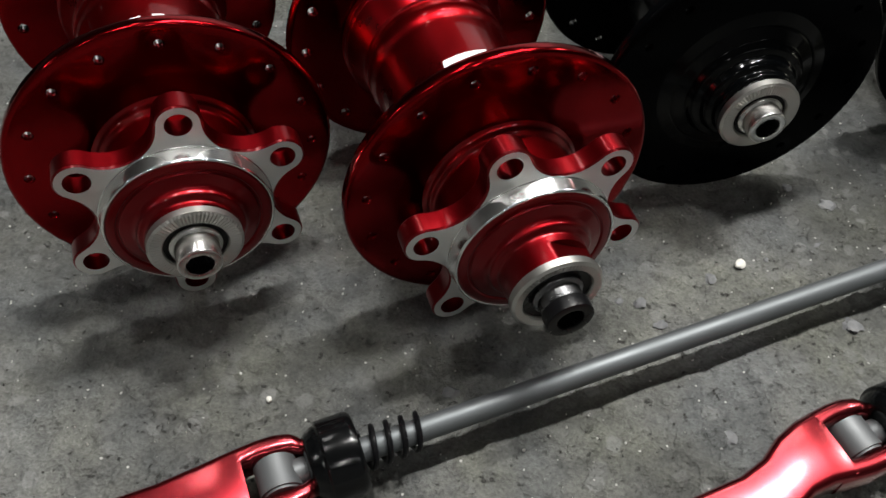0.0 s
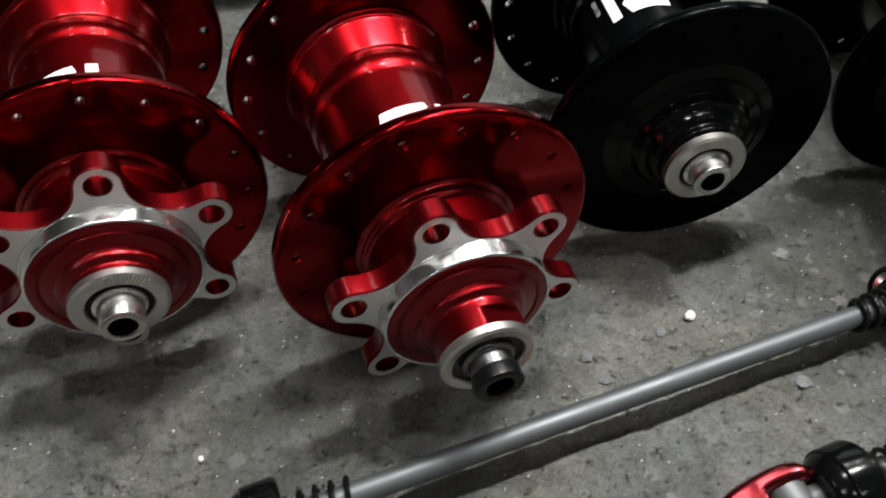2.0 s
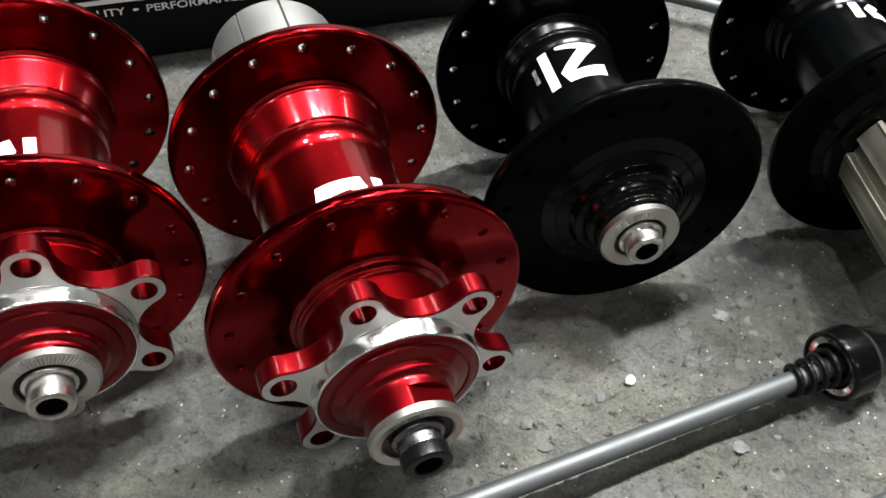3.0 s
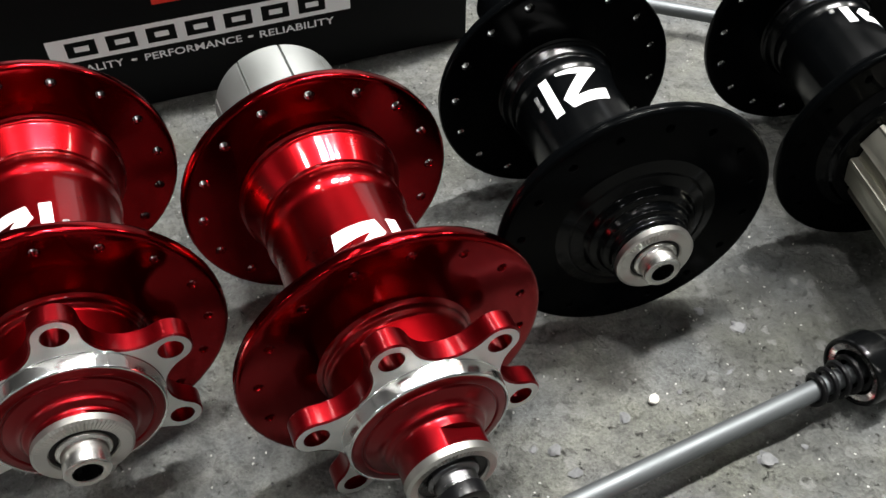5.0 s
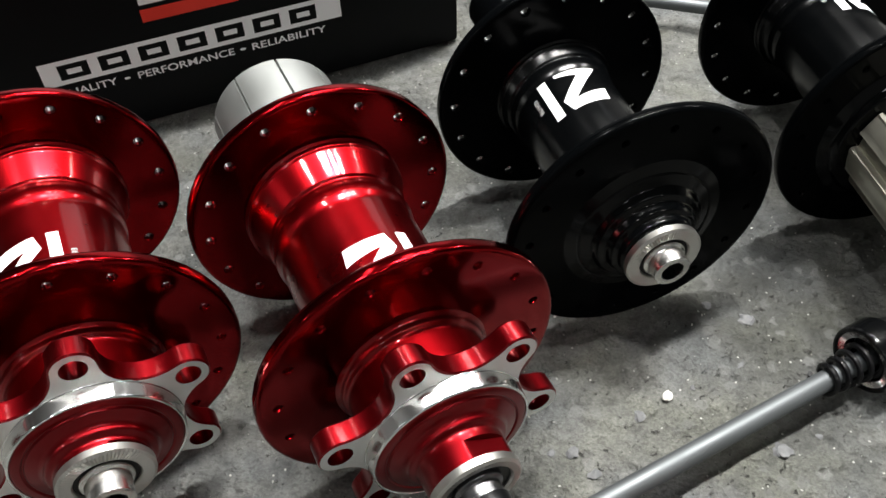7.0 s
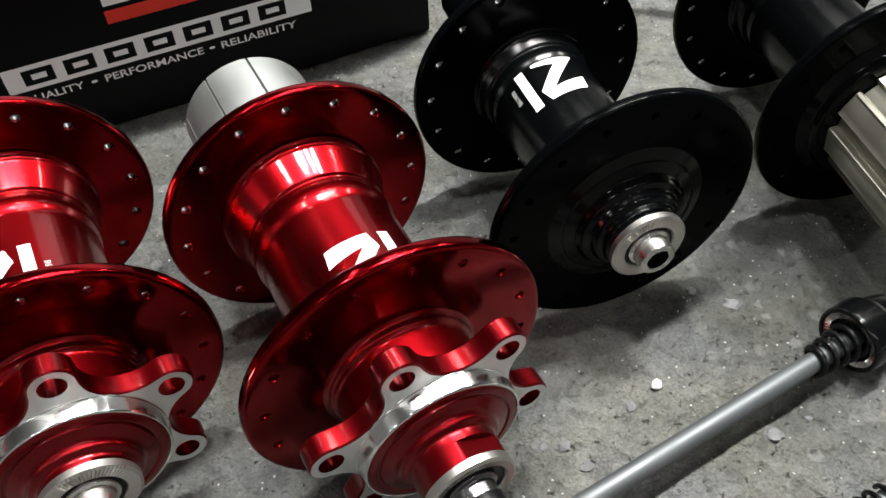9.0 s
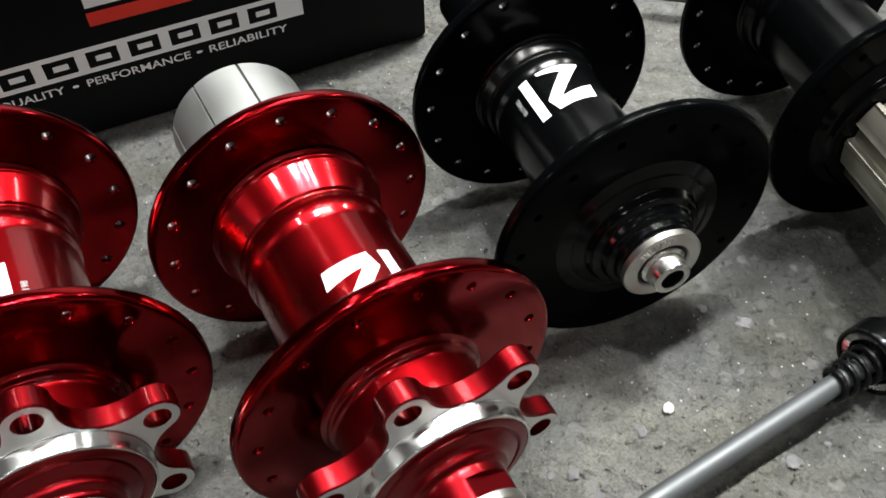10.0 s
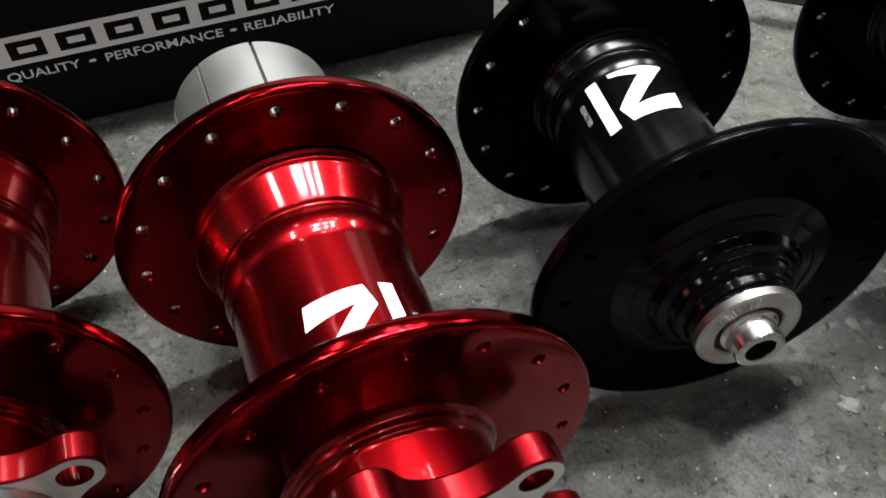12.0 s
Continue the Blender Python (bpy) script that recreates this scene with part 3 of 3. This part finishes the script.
def lever_mesh(z, sway):
    """A forked lever: two round arms about the cam, then a broad blade that narrows to a rounded tip."""
    bm = bmesh.new()
    # along the lever: half width, sideways place, height of the middle, half thickness
    blade = [(-1.66, 0.74, 0.0, 0.02, 0.355), (-1.8, 0.74, 0.0, 0.03, 0.37), (-2.2, 0.68, 0.0, 0.06, 0.36), (-2.7, 0.62, 0.2, 0.1, 0.33), (-3.2, 0.58, 0.7, 0.12, 0.29), (-3.8, 0.58, 1.0, 0.12, 0.27),
             (-4.8, 0.58, 1.0, 0.06, 0.25), (-5.8, 0.54, 0.9, -0.02, 0.22), (-6.3, 0.44, 0.85, -0.08, 0.2), (-6.6, 0.28, 0.8, -0.12, 0.17), (-6.72, 0.1, 0.8, -0.14, 0.12)]
    arm = [(-0.44, 0.24, 0.52, 0.20), (-0.50, 0.27, 0.62, 0.26), (-0.66, 0.34, 0.74, 0.31), (-0.95, 0.37, 0.80, 0.34), (-1.3, 0.38, 0.80, 0.355), (-1.62, 0.34, 0.77, 0.36), (-1.80, 0.16, 0.75, 0.365), (-2.05, 0.10, 0.72, 0.36)]

    def section(x, lo, hi, mid, h):
        k = min(0.17, (hi - lo) * 0.42, h * 0.6)
        pts = []
        for cy, cz, t0 in ((hi - k, h - k, 0), (lo + k, h - k, 90), (lo + k, -h + k, 180), (hi - k, -h + k, 270)):
            for i in range(5):
                t = radians(t0 + 22.5 * i)
                pts.append((x, cy + k * math.cos(t), z + mid + cz + k * math.sin(t)))
        return [bm.verts.new(p) for p in pts]

    def skin(rows):
        for u, v in zip(rows, rows[1:]):
            for i in range(len(u)):
                j = (i + 1) % len(u)
                bm.faces.new((u[i], u[j], v[j], v[i]))
        bm.faces.new(rows[0])
        bm.faces.new(rows[-1])

    for side in (-1, 1):
        rows = []
        for x, a, c, h in arm:
            lo, hi = sorted((side * a, side * c))
            rows.append(section(x, lo, hi, 0.02, h))
        skin(rows)
    skin([section(x, sway * c - w, sway * c + w, mid, h) for x, w, c, mid, h in blade])
    return bm


def skewer(label, x, y, turn, length, lever=True, z=0.85, sway=0.0):
    sk = tagged(new("quick_release_skewer"), label, "skewer", "skewers on the floor")
    sk.matrix_world = pose(x * CM, y * CM, 0, 0, 0, turn)
    part("rod", lathe_x(fillet([(0.3, 0.0), (0.3, 0.245), (length + 0.9, 0.245), (length + 0.95, 0.0)], 0.02), 40, z), ROD, sk, "grey steel rod")
    if lever:
        cap = [(-0.52, 0.0), (-0.52, 0.5), (-0.46, 0.62), (-0.26, 0.74), (-0.20, 0.75), (-0.18, 0.82), (0.42, 0.83), (0.52, 0.78), (0.52, 0.60), (0.3, 0.55), (0.3, 0.2)]
        part("lever_cap", lathe_x(fillet(cap, 0.06), 64, z), PLASTIC, sk, "black plastic cam cap")
        part("lever", lever_mesh(z, sway), LEVER, sk, "glossy red forked lever", sharp=50)
        pin = bmesh.new()
        bmesh.ops.create_cone(pin, cap_ends=True, segments=32, radius1=0.41, radius2=0.41, depth=0.73)
        bmesh.ops.bevel(pin, geom=[e for e in pin.edges if abs(e.verts[0].co.z - e.verts[1].co.z) < 1e-4], offset=0.05, segments=2, affect="EDGES")
        bmesh.ops.rotate(pin, cent=(0, 0, 0), matrix=Matrix.Rotation(math.pi / 2, 3, "X"), verts=pin.verts)
        bmesh.ops.translate(pin, vec=(-1.08, 0, z), verts=pin.verts)
        part("pin", pin, PIN, sk, "dull grey cam pin")
        part("cam_neck", lathe_x(fillet([(-1.2, 0.0), (-1.2, 0.26), (-0.45, 0.26), (-0.45, 0.0)], 0.03), 32, z), PIN, sk)
    part("spring", coil(0.58, 1.80, 0.40, 0.34, 4, 0.06, z), RUBBER, sk, "dark conical spring")
    e = length
    part("spring", coil(e - 1.45, e + 0.2, 0.31, 0.46, 5, 0.075, z), RUBBER, sk, "black conical spring")
    nut = [(e + 0.3, 0.25), (e + 0.3, 0.58), (e - 0.04, 0.60), (e - 0.06, 0.73), (e - 0.14, 0.75), (e - 0.16, 0.82), (e - 0.08, 0.87), (e + 0.55, 0.87), (e + 0.75, 0.74), (e + 1.3, 0.6), (e + 1.35, 0.0)]
    nut_ob = part("nut", lathe_x(fillet(nut, 0.04), 64, z), PLASTIC, sk, "black knurled skewer nut")
    ring = lathe_x([(e - 0.02, 0.56), (e - 0.085, 0.58), (e - 0.10, 0.735), (e - 0.05, 0.74)], 96, z)
    for k, v in enumerate(sorted(ring.verts, key=lambda v: math.atan2(v.co.z - z, v.co.y))):
        v.co.x += 0.03 * (k // 4 % 2)
    part("nut_face", ring, STEEL, nut_ob, "bright serrated ring", smooth=False)
    return sk


# ---- floor and room ----
def value_noise(x, y, scale, seed):
    rng = np.random.RandomState(seed)
    g = rng.rand(256, 256)
    u, v = x / scale, y / scale
    i, j = np.floor(u).astype(int), np.floor(v).astype(int)
    fu, fv = u - i, v - j
    fu, fv = fu * fu * (3 - 2 * fu), fv * fv * (3 - 2 * fv)
    i, j, i2, j2 = i % 256, j % 256, (i + 1) % 256, (j + 1) % 256
    return (g[i, j] * (1 - fu) + g[i2, j] * fu) * (1 - fv) + (g[i, j2] * (1 - fu) + g[i2, j2] * fu) * fv


def build_floor():
    xs = np.concatenate([np.linspace(-500, -15, 14)[:-1], np.linspace(-15, 21, 555), np.linspace(21, 500, 14)[1:]])
    ys = np.concatenate([np.linspace(-280, 4, 12)[:-1], np.linspace(4, 36, 490), np.linspace(36, 320, 12)[1:]])
    X, Y = np.meshgrid(xs, ys, indexing="ij")
    Z = -0.05 + 0.07 * (value_noise(X, Y, 5.0, 1) - 0.5) + 0.06 * (value_noise(X, Y, 1.3, 2) - 0.5)
    Z += 0.08 * (value_noise(X, Y, 0.6, 3) - 0.5) + 0.08 * (value_noise(X, Y, 0.25, 4) - 0.5)
    # shallow scabs where the skin has come off, with steep edges
    chipped = value_noise(X, Y, 1.7, 5) * 0.5 + value_noise(X, Y, 0.6, 6) * 0.35 + value_noise(X, Y, 0.25, 10) * 0.15
    Z -= 0.05 * np.clip((chipped - 0.60) / 0.12, 0, 1)
    rng = np.random.RandomState(7)
    # flat-topped stones standing a little proud, and small round pits
    for k in range(3600):
        cx, cy = rng.uniform(-14, 20), rng.uniform(4.5, 34)
        proud = k % 3 < 2
        r = rng.uniform(0.06, 0.15) if proud else rng.uniform(0.045, 0.10)
        if proud and rng.rand() < 0.12:
            r *= 1.9
        height = rng.uniform(0.025, 0.08) if proud else -rng.uniform(0.06, 0.14)
        squash, turn, lobes = rng.uniform(0.6, 1.0), rng.uniform(0, 3.1), rng.uniform(0, 6.3)
        i0, i1 = np.searchsorted(xs, (cx - 2 * r, cx + 2 * r))
        j0, j1 = np.searchsorted(ys, (cy - 2 * r, cy + 2 * r))
        u, v = X[i0:i1, j0:j1] - cx, Y[i0:i1, j0:j1] - cy
        p, q = u * math.cos(turn) + v * math.sin(turn), (v * math.cos(turn) - u * math.sin(turn)) / squash
        d = np.hypot(p, q) / (r * (1 + 0.18 * np.sin(3 * np.arctan2(q, p) + lobes)))
        Z[i0:i1, j0:j1] += height * np.clip((1.15 - d) / 0.45, 0, 1)
    nx, ny = X.shape
    co = np.stack([X, Y, np.minimum(Z, 0.03)], -1).reshape(-1, 3) * CM
    k = (np.arange(nx - 1)[:, None] * ny + np.arange(ny - 1)[None, :]).ravel()
    faces = np.stack([k, k + ny, k + ny + 1, k + 1], 1)
    me = bpy.data.meshes.new("floor")
    me.from_pydata(co.tolist(), [], faces.tolist())
    me.shade_smooth()
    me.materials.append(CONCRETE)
    return tagged(new("floor", me), "rough worn grey concrete floor with pits", "floor", kind="structure")


def box_bm(x0, x1, y0, y1, z0, z1, bevel=0.0):
    bm = bmesh.new()
    bmesh.ops.create_cube(bm, size=1)
    for v in bm.verts:
        v.co = ((x0 + x1) / 2 + v.co.x * (x1 - x0), (y0 + y1) / 2 + v.co.y * (y1 - y0), (z0 + z1) / 2 + v.co.z * (z1 - z0))
    if bevel:
        bmesh.ops.bevel(bm, geom=bm.edges[:], offset=bevel, segments=2, affect="EDGES")
    return bm


build_floor()
for name, box in (("wall_north", (-510, 510, 320, 330, -1, 250)), ("wall_south", (-510, 510, -290, -280, -1, 250)),
                  ("wall_west", (-510, -500, -280, 320, -1, 250)), ("wall_east", (500, 510, -280, 320, -1, 250)), ("ceiling", (-510, 510, -290, 330, 250, 260))):
    tagged(part(name, box_bm(*box), WALL), "plain grey painted " + name.split("_")[0], name.split("_")[0], kind="structure")

# ---- hubs ----
red_hub("glossy red disc front hub with silver disc mount on concrete", -5.128, 11.178, 21.2, 0.4045, 1.69, 7.35, -1.5, -1.02, False,
        0.1, 0.2, 73.7, 4.38, STEEL, "bright hollow axle end")
red_hub("glossy red disc rear hub with silver freehub body on concrete", 1.683, 10.766, 20.4, 0.7952, 1.73, 7.09, -2.02, -1.47, True,
        0.05, 2.7306 - math.pi / 16, 56.3, 3.97, DARK_STEEL, "dark hollow axle end")
black_hub("glossy black hub with white maker's mark lying on the concrete", 6.752, 15.853, 12.7, 5.5, 3.40, 3.33, 0.1, 0.15, 0, 0)
black_hub("glossy black rear hub whose dark freehub body faces forward", 14.377, 18.604, 5.4, 5.42, 3.33, 3.33, 0.1, 0.15, -34.5, 0.63, front=False)

# ---- skewers ----
skewer("grey quick release skewer with red lever and black nut", -1.94, 7.10, 23.4, 15.2)
skewer("second grey skewer with red lever and black cap", 9.30, 8.40, 24.0, 15.2, sway=-0.45)
skewer("grey skewer rod lying behind the black hubs", 4.2, 31.9, -21.0, 13.0, lever=False, z=0.85)


# ---- the carton ----
def carton():
    w, d, h = 30.0, 13.0, 7.2
    box = tagged(new("carton"), "black printed cardboard carton standing behind the red hubs", "box")
    box.matrix_world = pose(3.6 * CM, 28.9 * CM, 0, 0, 0, 18.5)
    part("body", box_bm(-w, 0, 0, d, 0.02, h - 0.05, 0.06), CARD, box)
    part("lid_flap", box_bm(-w + 0.05, -0.05, 0.05, d - 0.05, h - 0.05, h + 0.05, 0.03), CARD, box)

    def patch(name, s0, s1, z0, z1, mat, lean=0.0, out=0.008):
        bm = bmesh.new()
        vs = [bm.verts.new(p) for p in ((s0, -out, z0), (s1, -out, z0), (s1 + lean, -out, z1), (s0 + lean, -out, z1))]
        bm.faces.new(vs)
        return part(name, bm, mat, box)

    patch("name_panel", -13.95, -4.28, 2.17, 3.02, PRINT_WHITE)
    patch("red_stripe", -10.55, -7.55, 3.62, 4.05, PRINT_RED)
    patch("white_stripe", -10.52, -7.55, 4.2, 4.62, PRINT_WHITE)
    # the maker's name as plain blocks, each with a pale slot
    pitch = 8.6 / 7
    for k in range(7):
        s = -13.42 + k * pitch
        patch("name_block", s, s + pitch * 0.74, 2.33, 2.86, CARD, 0.0, 0.014)
        patch("name_slot", s + pitch * 0.2, s + pitch * 0.56, 2.5, 2.69, PRINT_WHITE, 0.0, 0.02)
    for words, s0, s1 in (("QUALITY", -13.72, -11.86), ("PERFORMANCE", -11.2, -8.05), ("RELIABILITY", -7.45, -4.88), ("\u2022", -11.64, -11.44), ("\u2022", -7.86, -7.66)):
        bm = text_mesh(words, 0.36, 0.012)
        lo, hi = min(v.co.x for v in bm.verts), max(v.co.x for v in bm.verts)
        for v in bm.verts:
            v.co = (s0 + (v.co.x - lo) / (hi - lo) * (s1 - s0), -0.01, 1.74 + v.co.y)
        part("slogan_word", bm, PRINT_WHITE, box)
    return box


carton()


# ---- chips and grit ----
def stone(name, label, x, y, size, mat, seed, flat=0.6):
    rng = random.Random(seed)
    bm = bmesh.new()
    bmesh.ops.create_icosphere(bm, subdivisions=2, radius=size)
    for v in bm.verts:
        v.co *= 0.85 + 0.22 * rng.random() if flat > 0.4 else 0.62 + 0.5 * rng.random()
        v.co.z *= flat
        v.co.y *= 0.8
    low = min(v.co.z for v in bm.verts)
    bmesh.ops.translate(bm, vec=(0, 0, -low * 0.55), verts=bm.verts)
    ob = part(name, bm, mat, None, sharp=25)
    ob.matrix_world = pose(x * CM, y * CM, -0.0006 if flat > 0.4 else -0.0009, 0, 0, rng.uniform(0, 360))
    return tagged(ob, label, "stone")


stone("stone_chip", "small pale stone chip on the concrete", 7.30, 13.08, 0.165, CHIP, 3)
stone("pebble", "flat grey pebble pressed into the concrete", 10.00, 15.20, 0.26, PEBBLE, 5, 0.38)
stone("pebble", "flat grey pebble pressed into the concrete", 9.60, 11.40, 0.26, PEBBLE, 8, 0.38)
stone("pebble", "flat grey pebble pressed into the concrete", 11.10, 11.50, 0.14, PEBBLE, 9, 0.38)
stone("pebble", "flat grey pebble pressed into the concrete", 5.10, 11.20, 0.18, PEBBLE, 12, 0.38)
stone("pebble", "flat grey pebble pressed into the concrete", 4.20, 11.80, 0.16, PEBBLE, 13, 0.38)
stone("pebble", "flat grey pebble pressed into the concrete", 6.50, 12.60, 0.20, PEBBLE, 14, 0.38)
stone("pebble", "flat grey pebble pressed into the concrete", 10.60, 11.70, 0.12, PEBBLE, 15, 0.38)
stone("pebble", "flat grey pebble pressed into the concrete", 9.40, 13.80, 0.16, PEBBLE, 16, 0.38)
stone("pebble", "flat grey pebble pressed into the concrete", 9.10, 15.80, 0.16, PEBBLE, 17, 0.38)
stone("pebble", "flat grey pebble pressed into the concrete", 8.00, 13.30, 0.09, PEBBLE, 18, 0.38)
stone("pebble", "flat grey pebble pressed into the concrete", 6.20, 8.40, 0.20, PEBBLE, 19, 0.38)
stone("pebble", "flat grey pebble pressed into the concrete", 9.50, 11.40, 0.20, PEBBLE, 20, 0.38)
stone("pebble", "flat grey pebble pressed into the concrete", 0.30, 9.20, 0.20, PEBBLE, 22, 0.38)
stone("pebble", "flat grey pebble pressed into the concrete", 4.70, 11.80, 0.20, PEBBLE, 23, 0.38)
stone("stone_chip", "tiny pale stone chip on the concrete", -3.58, 8.85, 0.08, CHIP, 11)


def grit():
    """Sand and small pale crumbs lying about, too many to count."""
    rng = random.Random(21)
    bm = bmesh.new()
    for _ in range(900):
        x, y, r = rng.uniform(-14, 20), rng.uniform(5, 34), rng.uniform(0.010, 0.030)
        if rng.random() < 0.06:
            r *= 1.7
        up = [bm.verts.new((x + r * rng.uniform(0.6, 1.2) * math.cos(t), y + r * rng.uniform(0.6, 1.2) * math.sin(t), rng.uniform(-0.12, -0.05))) for t in (0.3, 1.5, 2.8, 3.9, 5.2)]
        top = bm.verts.new((x + r * rng.uniform(-0.4, 0.4), y + r * rng.uniform(-0.4, 0.4), r * rng.uniform(0.4, 1.0) - 0.02))
        for i in range(5):
            bm.faces.new((up[i], up[(i + 1) % 5], top))
    ob = part("grit", bm, CHIP, None, smooth=False)
    return tagged(ob, "loose pale sand and stone crumbs on the concrete", "grit", kind="stuff")


grit()
